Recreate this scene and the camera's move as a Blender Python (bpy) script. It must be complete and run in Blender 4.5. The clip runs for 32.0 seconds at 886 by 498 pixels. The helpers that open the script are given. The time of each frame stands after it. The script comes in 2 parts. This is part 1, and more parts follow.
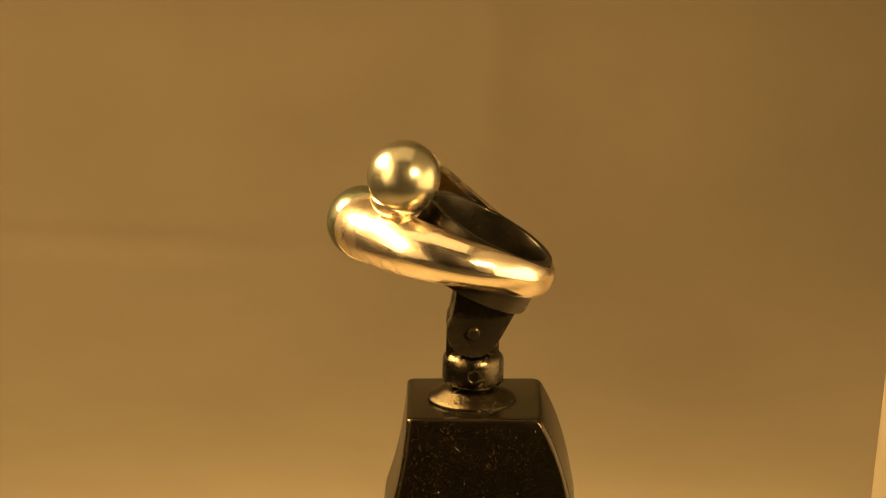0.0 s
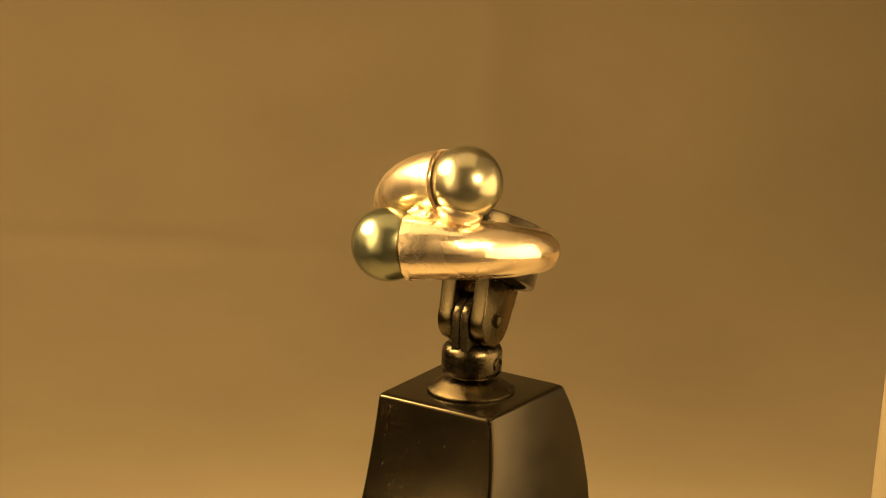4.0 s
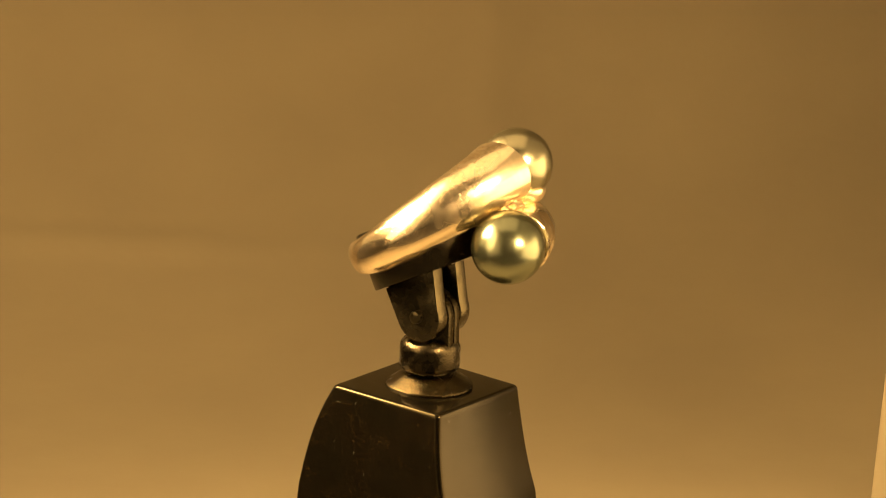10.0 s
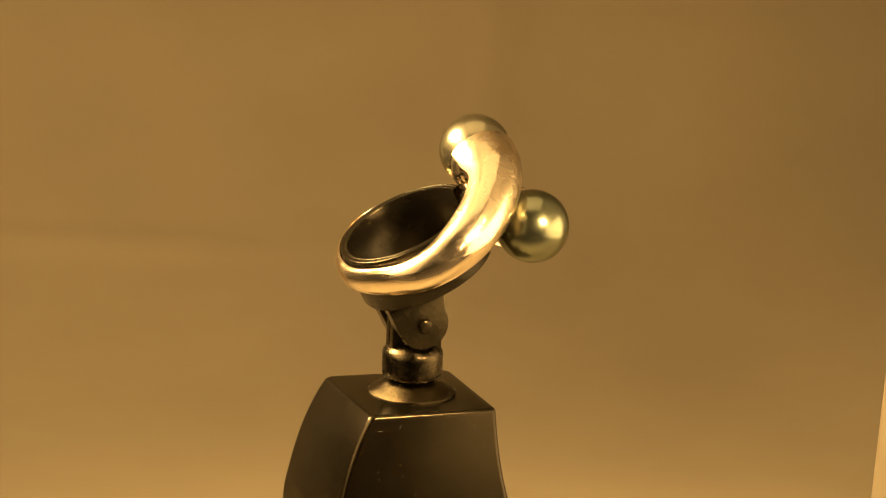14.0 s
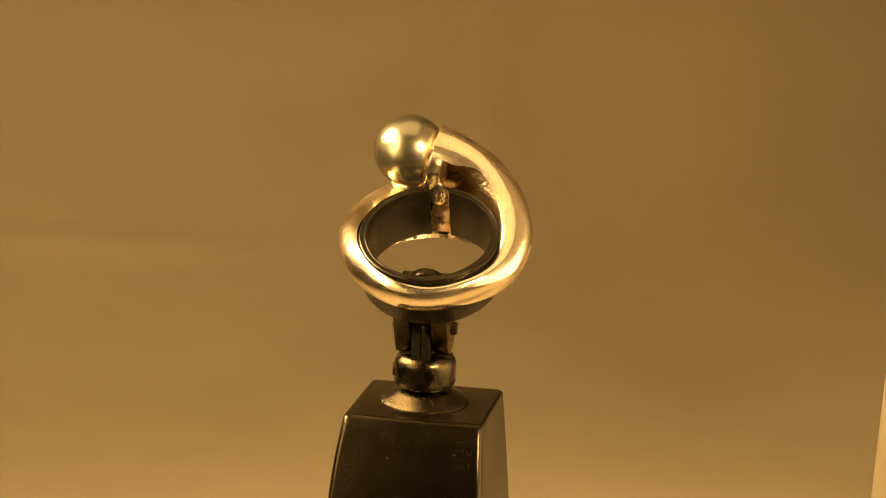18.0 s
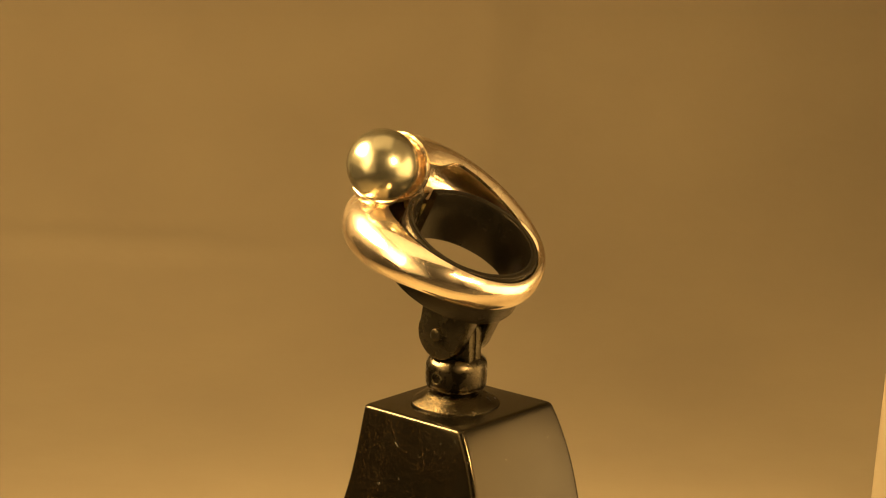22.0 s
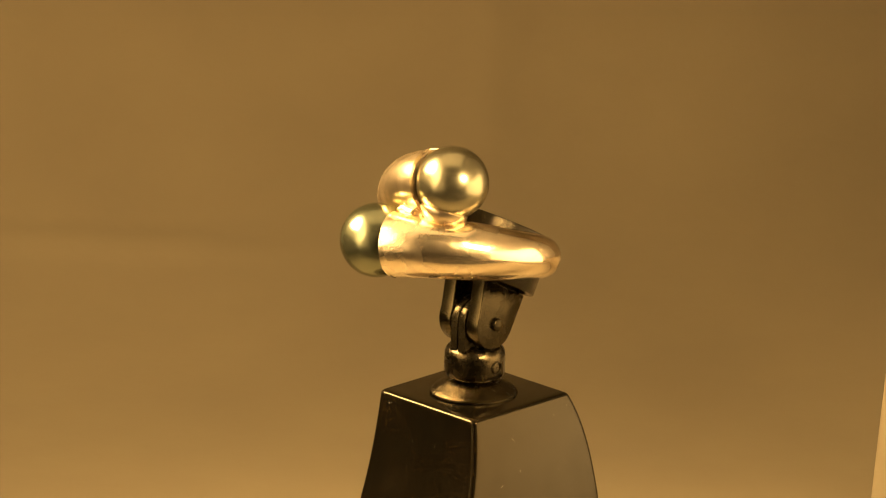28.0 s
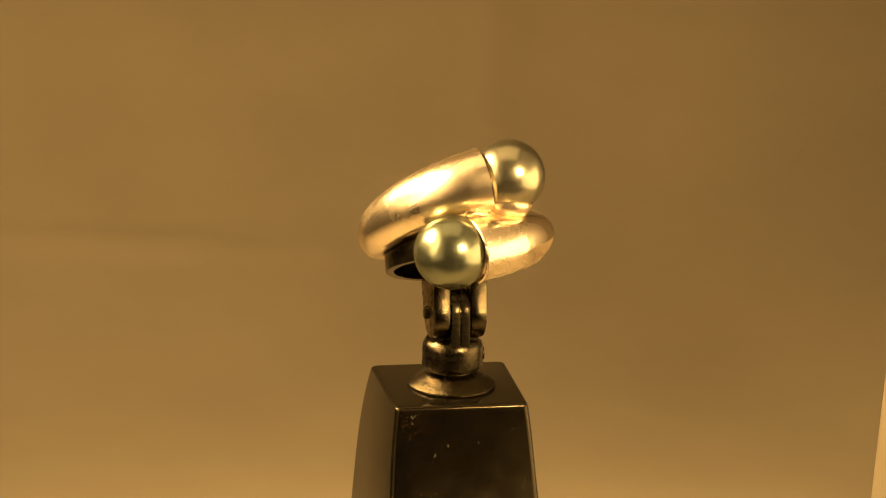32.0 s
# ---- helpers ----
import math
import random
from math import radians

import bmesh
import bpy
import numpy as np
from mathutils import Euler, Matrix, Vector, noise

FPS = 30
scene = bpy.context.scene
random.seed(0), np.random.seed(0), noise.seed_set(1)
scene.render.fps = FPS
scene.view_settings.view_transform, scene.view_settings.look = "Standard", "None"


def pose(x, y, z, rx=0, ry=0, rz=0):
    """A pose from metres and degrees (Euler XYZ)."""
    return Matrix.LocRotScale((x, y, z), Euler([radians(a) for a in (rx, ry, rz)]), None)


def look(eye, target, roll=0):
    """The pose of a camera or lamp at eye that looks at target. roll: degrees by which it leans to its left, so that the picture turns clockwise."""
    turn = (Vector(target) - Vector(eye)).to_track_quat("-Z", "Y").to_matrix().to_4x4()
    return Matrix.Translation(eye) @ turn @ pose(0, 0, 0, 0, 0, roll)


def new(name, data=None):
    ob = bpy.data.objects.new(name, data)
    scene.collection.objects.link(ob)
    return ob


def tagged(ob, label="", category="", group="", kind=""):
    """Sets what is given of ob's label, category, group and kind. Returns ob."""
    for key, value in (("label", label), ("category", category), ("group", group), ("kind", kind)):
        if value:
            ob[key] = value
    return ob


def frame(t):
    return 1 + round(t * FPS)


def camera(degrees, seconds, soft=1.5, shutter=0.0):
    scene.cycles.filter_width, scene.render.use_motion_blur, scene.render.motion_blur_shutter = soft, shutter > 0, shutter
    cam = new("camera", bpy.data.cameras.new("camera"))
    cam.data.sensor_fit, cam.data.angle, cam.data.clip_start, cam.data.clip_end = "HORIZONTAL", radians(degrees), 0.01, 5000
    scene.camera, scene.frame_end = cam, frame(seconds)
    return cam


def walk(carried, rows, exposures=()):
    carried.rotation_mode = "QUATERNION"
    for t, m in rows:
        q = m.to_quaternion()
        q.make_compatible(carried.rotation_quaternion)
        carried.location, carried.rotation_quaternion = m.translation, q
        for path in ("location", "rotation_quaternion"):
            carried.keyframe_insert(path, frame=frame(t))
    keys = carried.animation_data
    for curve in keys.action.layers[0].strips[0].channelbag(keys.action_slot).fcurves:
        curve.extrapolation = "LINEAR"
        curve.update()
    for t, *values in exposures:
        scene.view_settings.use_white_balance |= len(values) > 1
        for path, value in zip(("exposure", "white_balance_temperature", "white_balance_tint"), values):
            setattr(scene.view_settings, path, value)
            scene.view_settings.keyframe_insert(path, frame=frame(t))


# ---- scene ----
# ---- camera and its place: it stands still, the stand turns before it ----
TOP = 0.062          # height of the stand's top over the table
MM = 0.001
cam = camera(10.89, 32.0, soft=1.0)
EYE = (0.0, -0.55841, 0.17907 + TOP)
AIM = (-0.000583, 0.0, 0.019223 + TOP)
walk(cam, [(0, look(EYE, AIM, 1.694)), (32, look(EYE, AIM, 1.694))],
     exposures=[(0, 0.33), (6, 0.31), (9, 0.38), (14, 0.42), (17, 0.38), (20, 0.35), (22, 0.43), (23, 0.37), (25, 0.25), (28, 0.25), (31, 0.29), (32, 0.3)])

# ---- world and lights: a white tent lit by warm lamps, with added fills ----
WARM = (1.0, 0.66, 0.27)
world = bpy.data.worlds.new("world")
scene.world = world
world.use_nodes = True
world.node_tree.nodes["Background"].inputs[0].default_value = (0.9, 0.6, 0.3, 1)
world.node_tree.nodes["Background"].inputs[1].default_value = 0.02


def area_lamp(name, at, aim, sx, sy, watts, shape="ELLIPSE"):
    data = bpy.data.lights.new(name, "AREA")
    data.shape, data.size, data.size_y = shape, sx, sy
    data.energy, data.color = watts, WARM
    ob = new(name, data)
    ob.matrix_world = look(at, aim)
    return ob


RING_AT = (0.0, 0.0, TOP + 0.022)
area_lamp("side_lamp", (-0.186, 0.012, 0.195), (0, -0.02, 0.08), 0.145, 0.145, 0.86).data.spread = radians(80)
# Added fill for the backdrop; its narrow spread largely misses the ring.
area_lamp("backdrop_fill", (-0.194, -0.015, 0.155), (0.0, 0.26, 0.03), 0.27, 0.27, 0.35).data.spread = radians(88)
# Wide dim disc added as the halo of lit cloth round side_lamp.
area_lamp("cloth_glow", (-0.192, 0.0, 0.19), (0, 0, 0.12), 0.26, 0.26, 0.30)
# No softbox here: this lamp stands in for the left wall's glow.
area_lamp("left_wall_glow", (-0.192, -0.27, 0.14), (0, -0.27, 0.14), 0.26, 0.22, 0.105, "RECTANGLE")
# Lamp standing in for a brightly lit panel low on the right.
area_lamp("right_panel_glow", (0.19, -0.075, 0.075), (0, -0.075, 0.075), 0.25, 0.145, 0.22, "RECTANGLE").data.spread = radians(130)
area_lamp("front_lamp", (0.185, -0.235, 0.228), RING_AT, 0.07, 0.07, 0.078).data.spread = radians(32)
# Overhead fill, added in place of a softly lit tent roof.
area_lamp("top_fill", (-0.01, 0.03, 0.54), (-0.01, 0.03, 0), 0.40, 0.44, 0.56, "RECTANGLE")


# ---- materials ----
def material(name):
    m = bpy.data.materials.new(name)
    m.use_nodes = True
    return m, m.node_tree, m.node_tree.nodes["Principled BSDF"]


def node(tree, kind, **values):
    n = tree.nodes.new(kind)
    for key, value in values.items():
        n.inputs[key.replace("_", " ")].default_value = value
    return n


def noise_of(tree, scale, detail=3.0, stretch=None):
    co = tree.nodes.new("ShaderNodeTexCoord")
    n = node(tree, "ShaderNodeTexNoise", Scale=scale, Detail=detail)
    if stretch:
        mp = node(tree, "ShaderNodeMapping", Scale=stretch)
        tree.links.new(co.outputs["Object"], mp.inputs["Vector"])
        tree.links.new(mp.outputs["Vector"], n.inputs["Vector"])
    else:
        tree.links.new(co.outputs["Object"], n.inputs["Vector"])
    return n.outputs["Fac"]


def grain_of(tree, scale):
    co = tree.nodes.new("ShaderNodeTexCoord")
    n = node(tree, "ShaderNodeTexVoronoi", Scale=scale)
    tree.links.new(co.outputs["Object"], n.inputs["Vector"])
    return n.outputs["Distance"]


def ramp(tree, fac, stops):
    r = tree.nodes.new("ShaderNodeValToRGB")
    while len(r.color_ramp.elements) < len(stops):
        r.color_ramp.elements.new(0.5)
    for e, (at, value) in zip(r.color_ramp.elements, stops):
        e.position = at
        e.color = (*value, 1) if isinstance(value, tuple) else (value, value, value, 1)
    tree.links.new(fac, r.inputs["Fac"])
    return r.outputs["Color"]


def bump_of(tree, fac, shader, strength, distance):
    b = node(tree, "ShaderNodeBump", Strength=strength, Distance=distance)
    tree.links.new(fac, b.inputs["Height"])
    tree.links.new(b.outputs["Normal"], shader.inputs["Normal"])
    return b


def add_bump(tree, fac, shader, strength, distance, before=None):
    b = bump_of(tree, fac, shader, strength, distance)
    if before:
        tree.links.new(before.outputs["Normal"], b.inputs["Normal"])
    return b


def make_gold():
    m, t, s = material("polished_gold")
    s.inputs["Metallic"].default_value = 1.0
    t.links.new(ramp(t, noise_of(t, 180, 3), [(0.3, (0.91, 0.735, 0.50)), (0.7, (0.95, 0.78, 0.55))]), s.inputs["Base Color"])
    # the raised arm is scuffed to a satin finish
    co = t.nodes.new("ShaderNodeTexCoord")
    axes = t.nodes.new("ShaderNodeSeparateXYZ")
    t.links.new(co.outputs["Object"], axes.inputs["Vector"])
    scuffs = node(t, "ShaderNodeMapRange", From_Min=0.002, From_Max=0.007, To_Min=0.0, To_Max=0.04)
    t.links.new(axes.outputs["Z"], scuffs.inputs["Value"])
    total = t.nodes.new("ShaderNodeMath")
    t.links.new(ramp(t, noise_of(t, 170, 7), [(0.40, 0.055), (0.72, 0.15)]), total.inputs[0])
    t.links.new(scuffs.outputs["Result"], total.inputs[1])
    t.links.new(total.outputs["Value"], s.inputs["Roughness"])
    waves = add_bump(t, noise_of(t, 260, 2), s, 0.12, 0.0006)
    pits = add_bump(t, ramp(t, noise_of(t, 3600, 2), [(0.68, 0.0), (0.76, 1.0)]), s, 0.2, 0.0001, waves)
    worn = ramp(t, noise_of(t, 130, 2), [(0.40, 0.15), (0.62, 1.0)])
    before = pits
    for stretch in ((1, 14, 2), (12, 1, 3)):
        lines = t.nodes.new("ShaderNodeMix")
        lines.data_type = "RGBA"
        lines.inputs["A"].default_value = (0, 0, 0, 1)
        t.links.new(worn, lines.inputs["Factor"])
        t.links.new(ramp(t, noise_of(t, 1100, 3, stretch), [(0.60, 0.0), (0.64, 1.0)]), lines.inputs[7])
        before = add_bump(t, lines.outputs[2], s, 0.11, 0.0001, before)
    # fine wiping marks spread part of the reflection
    haze = t.nodes.new("ShaderNodeBsdfPrincipled")
    haze.inputs["Metallic"].default_value = 1.0
    haze.inputs["Roughness"].default_value = 0.36
    t.links.new(s.inputs["Base Color"].links[0].from_socket, haze.inputs["Base Color"])
    grit = node(t, "ShaderNodeBump", Strength=0.35, Distance=0.0002)
    t.links.new(noise_of(t, 4200, 3), grit.inputs["Height"])
    t.links.new(waves.outputs["Normal"], grit.inputs["Normal"])
    t.links.new(grit.outputs["Normal"], haze.inputs["Normal"])
    both = t.nodes.new("ShaderNodeMixShader")
    # the crossing ends are more handled than the back of the band
    handled = node(t, "ShaderNodeMapRange", From_Min=-0.006, From_Max=-0.013, To_Min=0.0, To_Max=0.13)
    t.links.new(axes.outputs["X"], handled.inputs["Value"])
    amount = t.nodes.new("ShaderNodeMath")
    t.links.new(ramp(t, noise_of(t, 220, 4), [(0.42, 0.04), (0.62, 0.22)]), amount.inputs[0])
    t.links.new(handled.outputs["Result"], amount.inputs[1])
    raised = t.nodes.new("ShaderNodeMath")
    raised.operation = "MULTIPLY_ADD"
    raised.inputs[1].default_value = 2.8
    t.links.new(scuffs.outputs["Result"], raised.inputs[0])
    t.links.new(amount.outputs["Value"], raised.inputs[2])
    t.links.new(raised.outputs["Value"], both.inputs["Fac"])
    t.links.new(s.outputs["BSDF"], both.inputs[1])
    t.links.new(haze.outputs["BSDF"], both.inputs[2])
    t.links.new(both.outputs["Shader"], t.nodes["Material Output"].inputs["Surface"])
    return m


def make_gold_rough():
    m, t, s = material("cast_gold")
    s.inputs["Metallic"].default_value = 1.0
    t.links.new(ramp(t, noise_of(t, 500, 3), [(0.3, (0.55, 0.43, 0.265)), (0.7, (0.74, 0.585, 0.375))]), s.inputs["Base Color"])
    s.inputs["Roughness"].default_value = 0.32
    cast = add_bump(t, noise_of(t, 420, 2), s, 0.3, 0.0006)
    lumps = t.nodes.new("ShaderNodeMix")
    lumps.data_type = "RGBA"
    lumps.inputs["A"].default_value = (0.2, 0.2, 0.2, 1)
    t.links.new(ramp(t, noise_of(t, 330, 2), [(0.44, 0.08), (0.6, 1.0)]), lumps.inputs["Factor"])
    t.links.new(grain_of(t, 2600), lumps.inputs[7])
    add_bump(t, lumps.outputs[2], s, 0.4, 0.0003, cast)
    return m


def make_pearl(name, dark, light):
    m, t, s = material(name)
    s.inputs["Metallic"].default_value = 0.95
    s.inputs["Roughness"].default_value = 0.25
    s.inputs["Specular Tint"].default_value = (0.45, 0.42, 0.34, 1)
    s.inputs["Coat Weight"].default_value = 0.3
    s.inputs["Coat Roughness"].default_value = 0.12
    t.links.new(ramp(t, noise_of(t, 120, 3), [(0.35, dark), (0.65, light)]), s.inputs["Base Color"])
    bump_of(t, noise_of(t, 1500, 3), s, 0.03, 0.0002)
    return m


def make_lacquer():
    m, t, s = material("black_lacquer")
    flecks = ramp(t, noise_of(t, 5200, 2, (1, 1, 0.6)), [(0.50, (0.0016, 0.0013, 0.0008)), (0.60, (0.006, 0.004, 0.0018)), (0.74, (0.022, 0.013, 0.005))])
    patches = t.nodes.new("ShaderNodeMix")
    patches.data_type = "RGBA"
    patches.inputs["A"].default_value = (0.0022, 0.0018, 0.001, 1)
    t.links.new(ramp(t, noise_of(t, 170, 3), [(0.42, 0.1), (0.62, 1.0)]), patches.inputs["Factor"])
    t.links.new(flecks, patches.inputs[7])
    t.links.new(patches.outputs[2], s.inputs["Base Color"])
    t.links.new(ramp(t, noise_of(t, 300, 5), [(0.35, 0.18), (0.7, 0.25)]), s.inputs["Roughness"])
    s.inputs["Specular Tint"].default_value = (1.0, 0.78, 0.46, 1)
    s.inputs["Specular IOR Level"].default_value = 0.36
    bump_of(t, noise_of(t, 7000, 2), s, 0.1, 0.0001)
    return m


def make_metal(name, scale, strength, rough, metal, dark, light, pits=0.0, grain=6500):
    m, t, s = material(name)
    s.inputs["Metallic"].default_value = metal
    t.links.new(ramp(t, noise_of(t, 400, 4), [(0.3, dark), (0.7, light)]), s.inputs["Base Color"])
    t.links.new(ramp(t, noise_of(t, 900, 4), [(0.35, rough), (0.7, rough + 0.15)]), s.inputs["Roughness"])
    soft = add_bump(t, noise_of(t, scale, 3), s, strength, 0.0002)
    if pits:
        add_bump(t, grain_of(t, grain), s, pits, 0.0001, soft)
    return m


def make_cloth(name, a, b):
    m, t, s = material(name)
    t.links.new(ramp(t, noise_of(t, 40, 5), [(0.3, a), (0.7, b)]), s.inputs["Base Color"])
    s.inputs["Roughness"].default_value = 0.9
    soft = add_bump(t, noise_of(t, 6, 2), s, 0.15, 0.01)
    add_bump(t, noise_of(t, 45, 4), s, 0.12, 0.004, soft)
    return m


GOLD, CAST = make_gold(), make_gold_rough()
PEARL_A = make_pearl("golden_grey_pearl", (0.315, 0.282, 0.185), (0.36, 0.322, 0.215))
PEARL_B = make_pearl("green_grey_pearl", (0.20, 0.208, 0.134), (0.25, 0.252, 0.162))
LACQUER = make_lacquer()
FITTING = make_metal("blackened_metal", 3000, 0.08, 0.19, 0.72, (0.019, 0.015, 0.0085), (0.033, 0.026, 0.015))
HAMMERED = make_metal("pitted_blackened_metal", 2500, 0.08, 0.09, 1.0, (0.065, 0.052, 0.03), (0.11, 0.088, 0.05), 0.22, 8000)
PITTED = make_metal("pitted_black_metal", 2200, 0.12, 0.14, 1.0, (0.046, 0.036, 0.02), (0.08, 0.063, 0.035), 0.5, 7000)
ENAMEL = make_metal("black_enamel", 2600, 0.06, 0.13, 0.15, (0.005, 0.004, 0.0025), (0.010, 0.008, 0.005), 0.2)
WORN = make_metal("worn_dark_metal", 2500, 0.06, 0.2, 1.0, (0.042, 0.033, 0.02), (0.074, 0.058, 0.034), 0.14, 8000)
for warm, shine in ((ENAMEL, 0.26), (FITTING, 0.2)):
    shader = warm.node_tree.nodes["Principled BSDF"]
    shader.inputs["Specular Tint"].default_value = (1.0, 0.80, 0.50, 1)
    shader.inputs["Specular IOR Level"].default_value = shine
CLOTH = make_cloth("white_cloth", (0.74, 0.73, 0.70), (0.80, 0.79, 0.77))
BEIGE = make_cloth("beige_paper", (0.245, 0.193, 0.118), (0.268, 0.212, 0.129))
PALE = make_cloth("cream_paper", (0.33, 0.29, 0.21), (0.37, 0.325, 0.24))
CREAM = make_cloth("cream_card", (0.33, 0.27, 0.175), (0.36, 0.295, 0.195))
DUST = make_cloth("dust", (0.04, 0.036, 0.028), (0.19, 0.17, 0.125))
DARK = make_cloth("dark_room", (0.035, 0.032, 0.028), (0.055, 0.05, 0.044))
ROOM = make_cloth("grey_room", (0.13, 0.12, 0.105), (0.16, 0.15, 0.13))


# ---- mesh helpers ----
def part(name, bm, mat, parent=None, label="", sharp=35, m=None):
    if m is not None:
        bmesh.ops.transform(bm, matrix=m, verts=bm.verts)
    bmesh.ops.recalc_face_normals(bm, faces=bm.faces)
    me = bpy.data.meshes.new(name)
    bm.to_mesh(me)
    bm.free()
    me.materials.append(mat)
    for f in me.polygons:
        f.use_smooth = True
    me.set_sharp_from_angle(angle=radians(sharp))
    ob = new(name, me)
    if parent:
        ob.parent = parent
    if label:
        tagged(ob, label)
    return ob


def loft(rows, closed=True, cap0=True, cap1=True, bm=None):
    """Rows of points, each row a loop; neighbours are joined by quads."""
    bm = bm or bmesh.new()
    vs = [[bm.verts.new(p) for p in row] for row in rows]
    n = len(vs[0])
    for a, b in zip(vs, vs[1:]):
        for i in range(n if closed else n - 1):
            j = (i + 1) % n
            bm.faces.new((a[i], a[j], b[j], b[i]))
    if cap0:
        bm.faces.new(list(reversed(vs[0])))
    if cap1:
        bm.faces.new(vs[-1])
    return bm


def turned(profile, n=64):
    """A body of revolution about z from (radius, z) pairs."""
    rows = [[(r * math.cos(2 * math.pi * i / n), r * math.sin(2 * math.pi * i / n), z) for i in range(n)] for r, z in profile]
    return loft(rows)


def extruded(outline, y0, y1, bevel=0.0):
    """An outline in x and z, drawn out along y, with softened rims."""
    cx = sum(p[0] for p in outline) / len(outline)
    cz = sum(p[1] for p in outline) / len(outline)

    def shrunk(d):
        out = []
        for x, z in outline:
            length = math.hypot(x - cx, z - cz)
            out.append((x - (x - cx) / length * d, z - (z - cz) / length * d))
        return out
    rows = []
    for y, d in ((y0, bevel), (y0 + 0.3 * bevel, 0.3 * bevel), (y0 + bevel, 0), (y1 - bevel, 0), (y1 - 0.3 * bevel, 0.3 * bevel), (y1, bevel)):
        rows.append([(x, y, z) for x, z in shrunk(d)])
    return loft(rows)


def box(x0, x1, y0, y1, z0, z1, bevel=0.0):
    bm = bmesh.new()
    bmesh.ops.create_cube(bm, size=1, matrix=Matrix.Translation(((x0 + x1) / 2, (y0 + y1) / 2, (z0 + z1) / 2)) @ Matrix.Diagonal((x1 - x0, y1 - y0, z1 - z0, 1)))
    if bevel:
        bmesh.ops.bevel(bm, geom=bm.edges[:], offset=bevel, segments=3, profile=0.5, affect="EDGES")
    return bm


# ---- the tent and the dark room round it ----
def sheet(name, rows, label, mat=CLOTH, thick=0.002):
    ob = part(name, loft(rows, closed=False, cap0=False, cap1=False), mat, sharp=60)
    s = ob.modifiers.new("thickness", "SOLIDIFY")
    s.thickness, s.offset = thick, -1
    return tagged(ob, label, "backdrop", kind="structure")


def backdrop_rows():
    """Beige paper that runs back over the table and turns up into the rear wall, with faint folds."""
    rows = []
    y0, r, reach = 0.160, 0.055, 0.117
    path = [(0.095 + (y0 - 0.095) * i / 20, 0.0) for i in range(20)]
    path += [(y0 + reach * math.sin(a), r * (1 - math.cos(a))) for a in [radians(k) for k in range(0, 91)]]
    path += [(y0 + reach, r + 0.02 * i) for i in range(1, 27)]
    for y, z in path:
        row = []
        for i in range(111):
            x = -0.20 + 0.44 * i / 110
            up = min(max((z - 0.004) / 0.03, 0), 1)
            fold = 0.0030 * math.exp(-((x - 0.0055) / 0.006) ** 2) - 0.0016 * math.exp(-((x + 0.006) / 0.008) ** 2)
            skew = -0.05 * x * min(max((y - 0.1) / 0.15, 0), 1)
            ridge = 0.0007 * math.exp(-((y - 0.2315) / 0.0042) ** 2) * (0.35 + 0.65 * min(max((0.0 - x) / 0.05, 0), 1))
            row.append((x, y + skew - fold * up, z + ridge))
        rows.append(row)
    return rows


sheet("backdrop", backdrop_rows(), "plain beige paper sweep lit warm yellow", BEIGE)
# Unseen lighter sheet, added so the gold reflects cream from below.
sheet("floor", [[(x, y, 0.0) for x in (-0.20, -0.1, 0.0, 0.12, 0.24)] for y in (-0.098, -0.05, 0.02, 0.094)], "plain cream sheet added out of view under the stand", PALE)


def side_card():
    """Pale board that leans at the edge of the paper."""
    nose = [(0.0035 - 0.0035 * math.cos(radians(a)), 0.0 - 0.0035 * math.sin(radians(a))) for a in range(-80, 81, 10)]
    outline = [(0.13, -0.046)] + nose + [(0.13, -0.0535)]
    rows = [[(x, y, z) for x, y in outline] for z in (0.0, 0.015, 0.03, 0.044, 0.0455)]
    ob = part("reflector_card", loft(rows), CREAM, sharp=30)
    ob.matrix_world = pose(0.0682, 0.14, 0.0, 0, 3.2, 0)
    return tagged(ob, "plain beige card leaning beside the backdrop", "card")


side_card()


def side_board():
    """Dark board behind the card, added out of view to dim the paper's edge."""
    ob = part("shade_board", box(0.0, 0.004, -0.025, 0.025, 0.0, 0.3, 0.0006), DARK, sharp=30)
    ob.matrix_world = pose(0.0828, 0.246, 0.0, 0, 0, -2)
    return tagged(ob, "dark board added out of view to dim the beige paper's edge", "board")


side_board()
sheet("wall_left", [[(-0.20, y, z) for y in (-0.53, -0.2, 0.1, 0.29)] for z in (0, 0.2, 0.4, 0.55)], "white cloth side of the light tent")
sheet("wall_right", [[(0.24, y, z) for y in (-0.53, -0.2, 0.1, 0.29)] for z in (0, 0.2, 0.4, 0.55)], "white cloth side of the light tent")
sheet("ceiling", [[(x, y, 0.55) for y in (-0.22, 0.0, 0.15, 0.29)] for x in (-0.20, 0, 0.24)], "white cloth roof of the light tent")



def table_slab():
    bm = box(-0.7, 0.7, -0.75, 0.5, -0.035, -0.0025, 0.004)
    return tagged(part("table_top", bm, DARK), "dark table under the light tent", "table", kind="structure")


table_slab()


def dark_block():
    """Unseen dark block on the table, added for dark reflections from the left."""
    rows = [[(sx * a, sy * b, z) for sx, sy in ((1, 1), (-1, 1), (-1, -1), (1, -1))] for a, b, z in ((0.03, 0.09, -0.002), (0.03, 0.09, 0.06), (0.024, 0.08, 0.075), (0.012, 0.05, 0.085))]
    bm = loft(rows)
    bmesh.ops.bevel(bm, geom=bm.edges[:], offset=0.003, segments=2, affect="EDGES")
    ob = part("dark_block", bm, DARK, sharp=40)
    ob.matrix_world = pose(-0.163, 0.0, 0.0022)
    return tagged(ob, "dark block added out of view on the beige paper", "lamp foot")


dark_block()


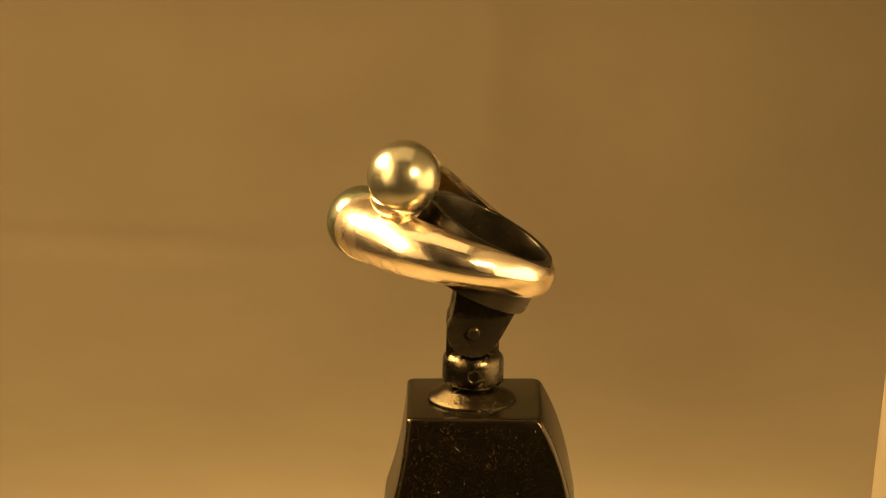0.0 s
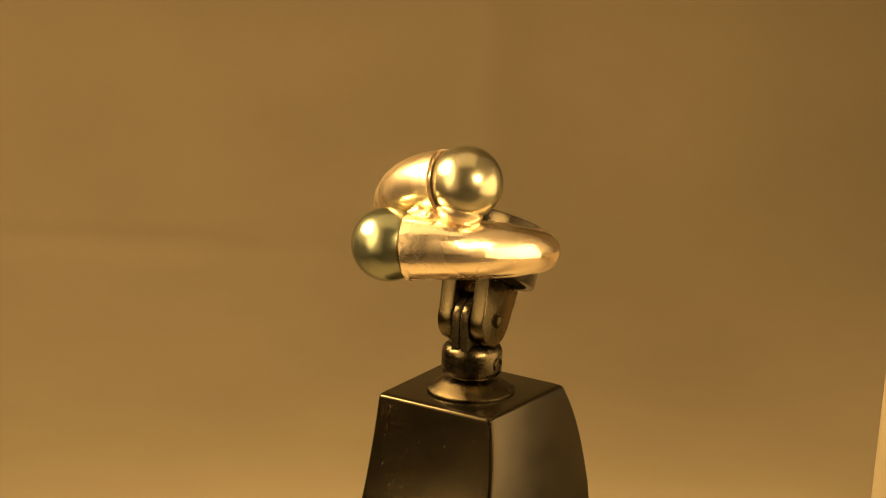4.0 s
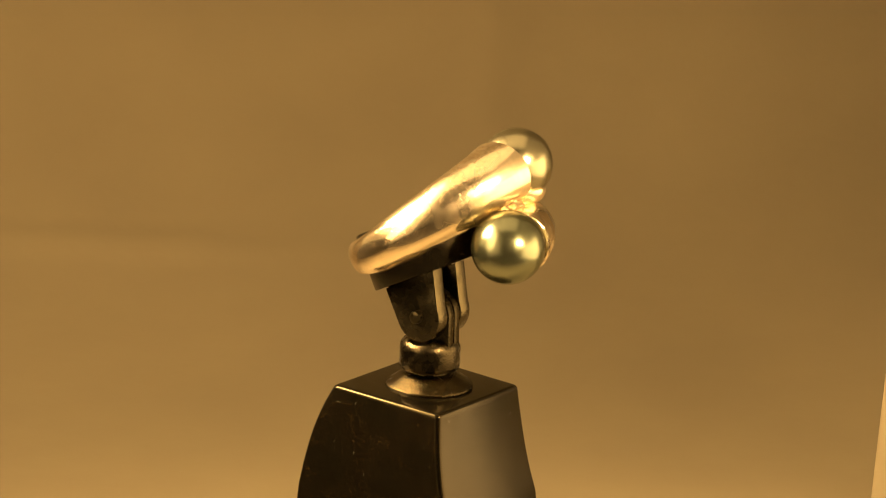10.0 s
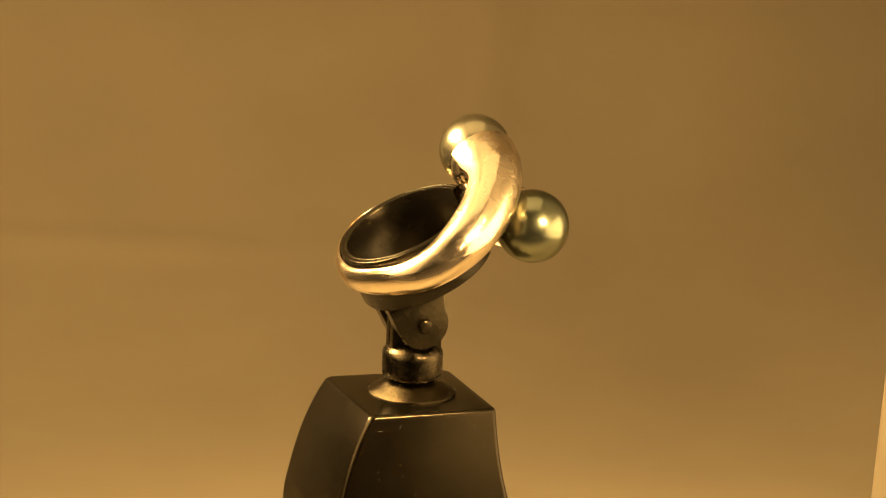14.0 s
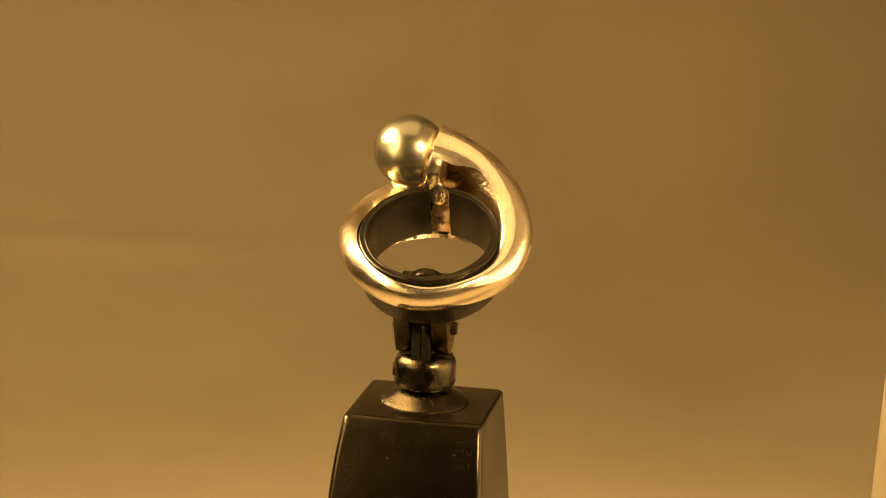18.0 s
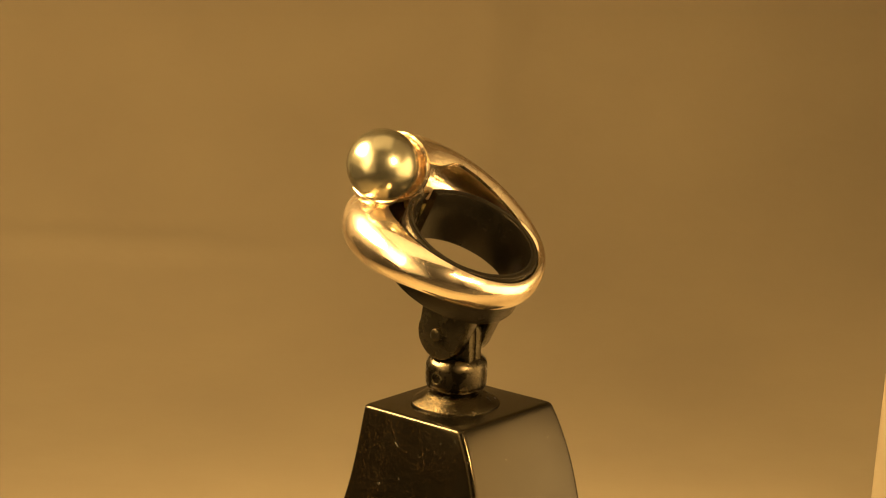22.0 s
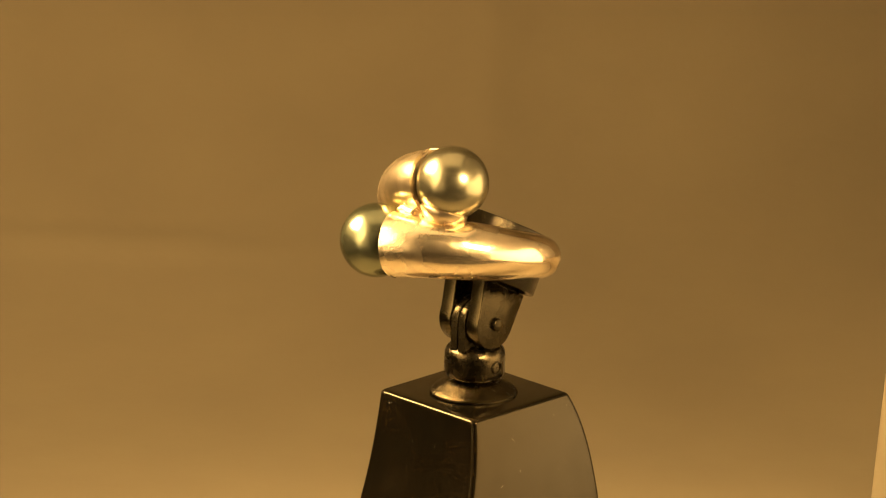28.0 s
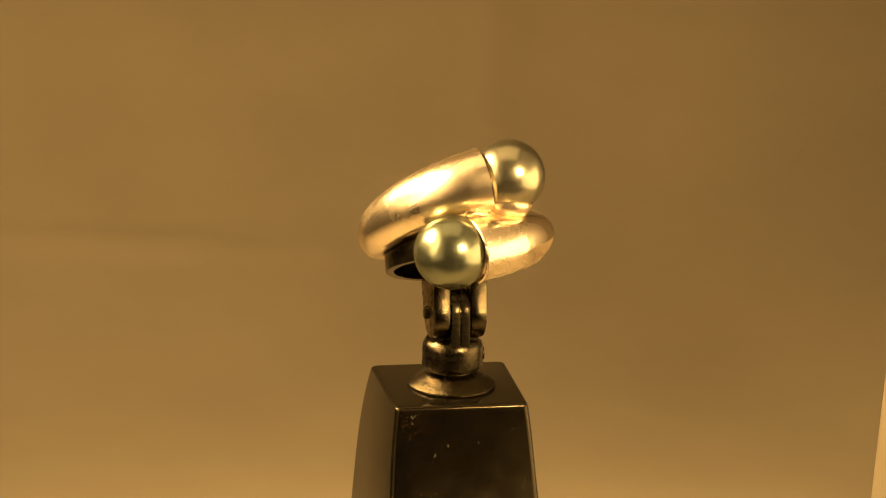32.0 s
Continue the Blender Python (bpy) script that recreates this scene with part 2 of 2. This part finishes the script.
def room_shell():
    bm = box(-1.5, 1.5, -1.8, 1.5, -0.8, 1.7)
    return tagged(part("wall_room", bm, ROOM), "grey unlit room round the light tent", "wall", kind="structure")


room_shell()

# ---- the display stand ----
# Coordinates below are millimetres in the turning frame: x, y from the axis of turning, z from the stand's top.
BASE = Vector((3.6, -1.8, 0))
UP_MM = Matrix.Diagonal((MM, MM, MM, 1))
TO_STAND = UP_MM @ Matrix.Translation((-BASE.x, -BASE.y, TOP / MM))
stand = tagged(new("ring_stand"), "black lacquered ring stand with jointed metal finger", "ring stand")


CORNERS = ((12.17, 6.67), (-4.32, 6.91), (-4.61, -9.82), (11.79, -10.5))


def flare(s, side):
    """How far a side stands out at depth s below the top; it eases off towards the foot."""
    a, b, c = {"back": (0.53, 0.51, 0.26), "front": (6.48, -3.16, 0.76), "near": (1.82, -0.86, 0.24), "far": (0.85, -0.05, -0.1)}[side]
    q = min(s, 14.0) / 10
    return a * q + b * q * q + c * q ** 3 + max(s - 14.0, 0) * 0.06


def pedestal_loop(z, inset, k=5):
    f = {side: flare(-z, side) for side in ("back", "front", "near", "far")}
    r = 0.75
    out = []
    for (cx, cy), sx, sy, a0 in zip(CORNERS, (1, -1, -1, 1), (1, 1, -1, -1), (0, 90, 180, 270)):
        x = cx + sx * (0.12 + (f["front"] if sx > 0 else f["back"]) - inset - r)
        y = cy + sy * (0.12 + (f["far"] if sy > 0 else f["near"]) - inset - r)
        for i in range(k + 1):
            a = radians(a0 + 90 * i / k)
            px, py = x + r * math.cos(a), y + r * math.sin(a)
            out.append((px, py, z + (0.3 + 0.028 * (px - 3.7)) * max(0.0, 1 + z / 20)))
    return out


def build_pedestal():
    rows = [pedestal_loop(0.0, 0.5), pedestal_loop(-0.05, 0.27), pedestal_loop(-0.16, 0.11), pedestal_loop(-0.32, 0.02), pedestal_loop(-0.5, 0.0)]
    rows += [pedestal_loop(-1.0 - 61.0 * (i / 40) ** 1.3, 0.0) for i in range(41)]
    part("pedestal", loft(list(reversed(rows))), LACQUER, stand, "glossy black lacquered tapering block with dust specks", sharp=50, m=TO_STAND)


def collar_mesh():
    """Round collar whose top is hollowed on both sides of the tongue, where the ears swing."""
    prof = [(2.9, 2.3), (3.55, 2.4), (3.78, 2.65), (3.86, 3.0), (3.86, 5.15), (3.82, 5.5), (3.66, 5.85), (3.4, 6.2), (3.1, 6.45), (2.7, 6.6), (1.9, 6.65), (1.1, 6.65), (0.3, 6.65)]
    bm = turned(prof, 96)
    for v in bm.verts:
        if abs(v.co.y + 0.2) > 1.15 and v.co.z > 5.0:
            limit = 9.78 - math.sqrt(max(0.0, 3.7 ** 2 - (v.co.x + 0.18) ** 2))
            v.co.z = min(v.co.z, limit)
    return bm


def build_post():
    at = Matrix.Translation((3.58, -1.85, 0.22))
    part("flange", turned([(5.4, 0.0), (5.55, 0.1), (5.56, 0.35), (5.35, 0.55), (4.95, 0.82), (4.5, 1.1), (4.05, 1.4), (3.65, 1.66), (3.3, 1.8), (2.9, 1.86), (2.72, 2.0), (2.7, 2.5)], 96), PITTED, stand, "pitted dark metal flange", m=TO_STAND @ at)
    part("collar", collar_mesh(), WORN, stand, "dark metal collar", m=TO_STAND @ at)
    part("grub_screw", turned([(0.1, 0.05), (0.3, -0.1), (0.5, -0.1), (0.62, 0.22), (0.72, 0.28), (0.85, 0.25), (0.9, 0.0), (0.9, -0.4)], 24), FITTING, stand, m=TO_STAND @ Matrix.Translation((3.6, -5.6, 4.3)) @ Matrix.Rotation(radians(90), 4, "X"))


TILT = radians(27.0)
PIVOT = (3.4, 10.0)
U = Vector((math.cos(TILT), 0, -math.sin(TILT)))
N = Vector((math.sin(TILT), 0, math.cos(TILT)))
O_RING = Vector((4.04, -1.55, 20.16))


def ring_point(u, v, h):
    return O_RING + U * u + Vector((0, v, 0)) + N * h


def build_joint():
    px, pz = PIVOT
    tongue = [(px + 3.3 * math.cos(radians(a)), pz + 3.0 * math.sin(radians(a))) for a in range(0, 181, 12)]
    tongue += [(px - 3.3, 6.2), (px + 3.3, 6.2)]
    core = [(px + (x - px) * 0.95, pz + (z - pz) * 0.95 if z > 7 else z) for x, z in tongue]
    part("tongue", extruded(tongue, -3.25, -2.14, 0.14), FITTING, stand, m=TO_STAND)
    part("tongue", extruded(core, -2.12, -1.98, 0.02), WORN, stand, m=TO_STAND)
    part("tongue", extruded(tongue, -1.96, -0.85, 0.14), FITTING, stand, m=TO_STAND)
    # two ears, rounded about the pin, that rise along the tilted axis
    ear = []
    for a in range(180, 361, 12):
        c, s = 3.35 * math.cos(radians(a)), 3.35 * math.sin(radians(a))
        ear.append((px + U.x * c + N.x * s, pz + U.z * c + N.z * s))
    top_r, top_l = ring_point(7.4, 0, -4.6), ring_point(-0.8, 0, -4.6)
    ear += [(top_r.x, top_r.z), (top_l.x, top_l.z)]
    for y0, y1 in ((-5.45, -3.4), (-0.7, 1.35)):
        ob = part("ear", extruded(ear, y0, y1, 0.3), FITTING, stand, m=TO_STAND)
        ob.data.materials.append(HAMMERED)
        for f in ob.data.polygons:
            f.material_index = 1 if abs(f.normal.y) < 0.8 else 0
    pin = turned([(0.3, -4.12), (0.62, -4.08), (0.78, -3.98), (0.82, -3.85), (0.82, 3.85), (0.78, 3.98), (0.62, 4.08), (0.3, 4.12)], 32)
    part("hinge_pin", pin, FITTING, stand, m=TO_STAND @ Matrix.Translation((px, -2.0, pz)) @ Matrix.Rotation(radians(90), 4, "X"))


def build_insert():
    """The split finger that the ring sits on: an open band with a plate under its low side."""
    rows = []
    for i in range(97):
        a = radians(-171 + 342 * i / 96)
        prof = [(8.7, -4.5), (8.8, -4.3), (8.8, 2.55), (8.74, 2.74), (8.6, 2.84), (8.42, 2.8), (8.3, 2.72), (8.1, 2.72), (7.95, 2.8), (7.82, 2.76), (7.74, 2.58), (7.7, -4.3), (7.82, -4.5)]
        rows.append([ring_point(r * math.cos(a), r * math.sin(a), h) for r, h in prof])
    part("finger_band", loft(rows), ENAMEL, stand, "split black finger band inside the ring", m=TO_STAND)
    plate = [(0.6, -2.6), (7.4, -2.6), (8.0, 0.0), (7.4, 2.6), (0.6, 2.6)]
    rows = [[ring_point(3.5 + (u - 3.5) * k, -0.35 + v * k, h) for u, v in plate] for h, k in ((-4.75, 0.97), (-4.65, 1.0), (-4.1, 1.0), (-4.0, 0.97))]
    part("finger_plate", loft(rows), ENAMEL, stand, m=TO_STAND)
    # rounded tab that stands up inside the band
    tab = [(2.6 * math.cos(radians(a)), 2.75 * math.sin(radians(a))) for a in range(0, 181, 10)]
    rows = []
    for u, d in ((1.6, 0.25), (1.7, 0.08), (1.85, 0.0), (2.7, 0.0), (2.85, 0.08), (2.95, 0.25)):
        rows.append([ring_point(u, -0.25 + v * (1 - d / 2.85), -4.25 + h * (1 - d / 2.9)) for v, h in tab])
    part("tab", loft(rows), ENAMEL, stand, m=TO_STAND)


def build_dust():
    """Small pale flecks that lie on the lacquer."""
    rng = random.Random(4)
    bm = bmesh.new()
    for _ in range(150):
        face, depth, s = rng.randrange(4), 0.6 + 13.5 * rng.random(), 0.04 + 0.92 * rng.random()
        quad = []
        for z in (-depth, -depth - 0.2):
            loop = pedestal_loop(z, -0.012)
            a, b = Vector(loop[6 * face + 5]), Vector(loop[(6 * face + 6) % 24])
            quad.append((a.lerp(b, s), (b - a).normalized()))
        p, along = quad[0]
        down = (quad[1][0] - p).normalized()
        ang, length, wide = rng.random() * 6.28, 0.03 + 0.36 * rng.random() ** 6, 0.016 + 0.026 * rng.random()
        d = along * math.cos(ang) + down * math.sin(ang)
        n = along * -math.sin(ang) + down * math.cos(ang)
        bend = n * (length * rng.uniform(-0.4, 0.4))
        pts = [p - d * length, p + bend, p + d * length]
        ws = (0.4 * wide, wide, 0.5 * wide)
        vs = [(bm.verts.new(q - n * w), bm.verts.new(q + n * w)) for q, w in zip(pts, ws)]
        for (a0, a1), (b0, b1) in zip(vs, vs[1:]):
            bm.faces.new((a0, b0, b1, a1))
    # chips and grains along the edges between the sides
    for _ in range(130):
        k, depth = rng.randrange(4), 0.25 + 15.0 * rng.random()
        a = Vector(pedestal_loop(-depth, -0.012)[6 * k + rng.choice((1, 2, 3))])
        size = 0.014 + 0.04 * rng.random() ** 2
        side = (a - Vector((3.6, -1.8, a.z))).normalized().cross(Vector((0, 0, 1)))
        vs = [bm.verts.new(a + side * (size * math.cos(q)) + Vector((0, 0, 1.8 * size * math.sin(q)))) for q in (0.3, 1.7, 3.0, 4.6)]
        bm.faces.new(vs)
    ob = part("dust", bm, DUST, stand, "pale dust flecks and lint", m=TO_STAND)
    tagged(ob, kind="stuff")


build_pedestal()
build_dust()
build_post()
build_joint()
build_insert()

# ---- the ring: two gold arms that cross, each ending in a pearl ----
TO_RING = UP_MM @ Matrix.Translation(-O_RING)
ring = tagged(new("pearl_ring"), "polished gold crossover ring with two dark pearls", "ring")
PEARL = {1: Vector((-5.84, -6.06, 30.10)), -1: Vector((-10.57, 2.02, 21.92))}


# Section of the band at even steps from the lower pearl round the low side to the upper pearl:
# distance from the axis, height, half width, half height.
SPAN = ((13.3, 10.85, 8.86, 8.13, 8.31, 8.93, 9.26, 9.81, 10.04, 11.06, 12.45),
        (-4.8, -2.75, -0.95, 0.24, 0.33, 0.24, 0.29, 0.0, 0.6, 1.97, 3.57),
        (4.12, 3.78, 3.62, 2.93, 1.96, 1.23, 1.01, 1.7, 2.84, 3.33, 4.55),
        (3.95, 3.65, 3.15, 2.77, 2.47, 1.91, 1.95, 2.4, 3.07, 3.63, 4.2))
END = {1: 1.035, -1: 1.02}     # where the two arms stop
BAND = 8.9


def curve(knots, a):
    """Natural cubic curve through even knots on 0 to 1."""
    n = len(knots)
    h = 1 / (n - 1)
    m, b = np.eye(n), np.zeros(n)
    for i in range(1, n - 1):
        m[i, i - 1:i + 2] = (1, 4, 1)
        b[i] = 6 * (knots[i - 1] - 2 * knots[i] + knots[i + 1]) / h / h
    k = np.linalg.solve(m, b)
    i = min(max(int(a / h), 0), n - 2)
    f = a - i * h
    return float(knots[i] + f * ((knots[i + 1] - knots[i]) / h - h * (2 * k[i] + k[i + 1]) / 6) + f * f * k[i] / 2 + f ** 3 * (k[i + 1] - k[i]) / (6 * h))


def band_centre(a):
    """Centre line; a runs from -1 at the lower pearl to 1 at the upper one."""
    phi, rho = math.pi * a, curve(SPAN[0], (a + 1) / 2)
    return Vector((rho * math.cos(phi), rho * math.sin(phi), curve(SPAN[1], (a + 1) / 2)))


def band_frame(a):
    c = band_centre(a)
    t = (band_centre(a + 0.008) - band_centre(a - 0.008)).normalized()
    r = Vector((c.x, c.y, 0)).normalized()
    r = (r - t * r.dot(t)).normalized()
    return c, t, r, t.cross(r)


def cut(span, degrees, f):
    """Half opening of the section, eased from its full span to a smaller one as f goes from 0 to 1."""
    f = min(max(f, 0), 1)
    return span + (min(span, radians(degrees)) - span) * f * f * (3 - 2 * f)


def band_rows(thick0, thick1, a0=-END[-1], a1=END[1], steps=180, n=32):
    """The hollow shell: a bowed section, open to the finger; thick0 and thick1 are depths under the outer skin."""
    rows = []
    for k in range(steps + 1):
        a = a0 + (a1 - a0) * k / steps
        c, t, r, b = band_frame(a)
        w, e = curve(SPAN[2], (a + 1) / 2), curve(SPAN[3], (a + 1) / 2)
        inner = (BAND + 0.1 - Vector((c.x, c.y)).length) / w
        span = math.acos(min(max(inner, -0.85), 0.6))
        if a > 0:
            close = min(max((a - 0.84) / 0.12, 0), 1)
            lo, hi = -cut(span, 112, (a - 0.45) / 0.25) - radians(21) * close * close * (3 - 2 * close), cut(span, 118, (a - 0.58) / 0.2)
        else:
            lo, hi = -cut(span, 94, (-a - 0.18) / 0.25), cut(span, 134, (-a - 0.65) / 0.25)
        row = []
        for depth, seq in ((thick0, range(n + 1)), (thick1, range(n, -1, -1))):
            for i in seq:
                g = lo + (hi - lo) * i / n
                q = c + r * ((w - depth) * math.cos(g)) + b * ((e - depth) * math.sin(g))
                row.append(ring_point(*q))
        rows.append(row)
    return rows


def build_band():
    part("band", loft(band_rows(0.0, 0.55)), GOLD, ring, "polished gold band whose two ends cross", sharp=50, m=TO_RING)
    for a0, a1 in ((-0.97, -0.25), (0.2, 1.0)):
        part("inner_lining", loft(band_rows(0.56, 0.75, a0, a1, 80)), CAST, ring, "rough cast gold inside of the band", sharp=50, m=TO_RING)


def build_cup(side):
    """End wall of an arm, with the bezel rim that holds the pearl."""
    c, t = band_frame(side * END[side])[:2]
    t = t * side
    centre = ring_point(*c)
    way = (ring_point(*(c + t)) - centre).normalized()
    m = Matrix.Translation(centre) @ way.to_track_quat("Z", "Y").to_matrix().to_4x4()
    if side > 0:
        prof = [(0.3, -2.1), (2.2, -2.0), (3.2, -1.7), (3.75, -1.2), (4.02, -0.7), (4.12, -0.4), (4.15, 0.05), (4.0, 0.16), (3.85, 0.0), (3.78, -0.45), (3.35, -0.5), (3.3, 0.35), (3.2, 0.75), (3.0, 0.8), (2.85, 0.5), (0.3, 0.3)]
    else:
        prof = [(0.3, -0.8), (3.7, -0.8), (4.05, -0.4), (4.1, 0.05), (3.98, 0.16), (3.84, 0.0), (3.76, -0.4), (3.45, -0.4), (3.4, 0.35), (3.3, 0.62), (3.1, 0.62), (2.9, 0.3), (0.3, 0.2)]
    bm = turned(prof, 72)
    to_pearl = m.inverted() @ PEARL[side]
    for v in bm.verts:
        lean = max(v.co.z + 0.2, 0) / (to_pearl.z + 0.2)
        v.co += Vector((to_pearl.x * lean * 2.2, to_pearl.y * lean * 2.2, 0)) if side < 0 else Vector((0, 0, 0))
        v.co += noise.noise_vector(v.co * 1.7) * 0.09
    part("pearl_cup", bm, GOLD, ring, "gold cup rim behind the pearl", m=TO_RING @ m)


def build_seat():
    """Shallow gold dish on the lower arm in which the upper pearl rests."""
    prof = [(0.3, 5.3), (1.6, 5.25), (2.3, 4.9), (2.75, 4.35), (2.97, 3.9), (3.0, 3.62), (2.88, 3.46), (2.7, 3.55), (2.0, 4.1), (0.3, 4.6)]
    bm = turned(prof, 72)
    for v in bm.verts:
        v.co += noise.noise_vector(v.co * 0.9) * 0.06
    down = (ring_point(0.15, 0.05, -0.99) - ring_point(0, 0, 0)).normalized()
    m = Matrix.Translation(PEARL[1]) @ down.to_track_quat("Z", "Y").to_matrix().to_4x4()
    part("pearl_seat", bm, GOLD, ring, "gold dish under the golden pearl", m=TO_RING @ m)


def build_pearl(side, radius, mat, label):
    bm = bmesh.new()
    bmesh.ops.create_uvsphere(bm, u_segments=64, v_segments=40, radius=radius, matrix=Matrix.Translation(PEARL[side]))
    part("pearl", bm, mat, ring, label, sharp=180, m=TO_RING)


def build_bridge():
    """Cast lump of gold that ties the two crossing ends together."""
    bm = bmesh.new()
    bmesh.ops.create_icosphere(bm, subdivisions=4, radius=1.0)
    for v in bm.verts:
        v.co *= 1 + 0.30 * noise.noise(v.co * 2.1) + 0.16 * noise.noise(v.co * 5.0)
        v.co = Vector(ring_point(-13.2 + 1.7 * v.co.x, 0.0 + 2.1 * v.co.y, -0.4 + 1.3 * v.co.z))
    part("bridge", bm, CAST, ring, "cast gold joint between the crossing ends", sharp=180, m=TO_RING)


def build_lug():
    """Drop of solder inside the gap of the finger band, under the upper cup."""
    bm = bmesh.new()
    bmesh.ops.create_icosphere(bm, subdivisions=4, radius=1.0)
    for v in bm.verts:
        v.co *= 1 + 0.2 * noise.noise(v.co * 1.3 + Vector((3, 1, 0)))
        v.co = Vector(ring_point(-9.5 + 0.9 * v.co.x, -0.5 + 1.15 * v.co.y, 1.0 + 1.9 * v.co.z))
    part("solder_lug", bm, GOLD, ring, "smooth gold drop between the two cups", sharp=180, m=TO_RING)


def build_gap_plate():
    """Gold web behind the gap of the finger band, from the solder down to the lower rim."""
    rows = []
    for k in range(15):
        h = 1.9 - 7.2 * k / 14
        half = 1.55 - 0.45 * math.sin(math.pi * min(1.0, k / 9))
        left = -half - (3.6 if k > 12 else 0.9 * max(0, k - 10))
        ys = [left + (half - left) * i / 8 for i in range(9)]
        ring_in = [(-math.sqrt(9.15 ** 2 - y * y), y, h) for y in ys]
        ring_out = [(-math.sqrt(9.65 ** 2 - y * y), y, h) for y in reversed(ys)]
        rows.append([ring_point(*p) for p in ring_in + ring_out])
    part("gap_plate", loft(rows), GOLD, ring, "smooth gold web between the two arms", sharp=50, m=TO_RING)


def build_ring_dust():
    """Tiny grains that cling to the gold."""
    rng = random.Random(11)
    bm = bmesh.new()
    for _ in range(170):
        a = rng.uniform(-0.97, 0.97)
        c, t, r, b = band_frame(a)
        w, e = curve(SPAN[2], (a + 1) / 2), curve(SPAN[3], (a + 1) / 2)
        g = radians(rng.uniform(-75, 85))
        at = Vector(ring_point(*(c + r * (w * math.cos(g)) + b * (e * math.sin(g)))))
        size = 0.02 + 0.06 * rng.random() ** 3
        turn = Euler([rng.random() * 6.28 for _ in range(3)]).to_matrix().to_4x4()
        bmesh.ops.create_icosphere(bm, subdivisions=1, radius=size, matrix=Matrix.Translation(at) @ turn @ Matrix.Diagonal((1.6, 1.0, 0.6, 1)))
    ob = part("dust", bm, DUST, ring, "pale dust grains", sharp=180, m=TO_RING)
    tagged(ob, kind="stuff")


build_band()
build_bridge()
build_lug()
build_gap_plate()
build_ring_dust()
build_seat()
build_cup(1)
build_cup(-1)
build_pearl(1, 4.54, PEARL_A, "golden grey round pearl")
build_pearl(-1, 4.62, PEARL_B, "greenish grey round pearl")


# ---- turning ----
# Angle of the turntable, second by second: a steady rate with a slight sway.
ANGLES = (1.5, 15.25, 29.6, 44.05, 58.1, 71.95, 86.2, 100.8, 115.25, 130.1, 144.5, 158.97, 173.46, 188.2, 202.5, 217.2, 231.95,
          246.55, 261.5, 276.2, 290.8, 305.2, 319.9, 334.9, 349.2, 363.4, 377.67, 391.95, 406.25, 420.65, 434.75, 448.75, 463.2)


def angle_at(t):
    return ANGLES[t]


def turned_pose(local, t):
    spin = Matrix.Rotation(radians(angle_at(t)), 4, "Z")
    return spin @ Matrix.Translation(local)


def motions():
    times = range(33)
    walk(stand, [(t, turned_pose((BASE.x * MM, BASE.y * MM, 0), t)) for t in times])
    walk(ring, [(t, turned_pose((O_RING.x * MM, O_RING.y * MM, O_RING.z * MM + TOP), t)) for t in times])


motions()
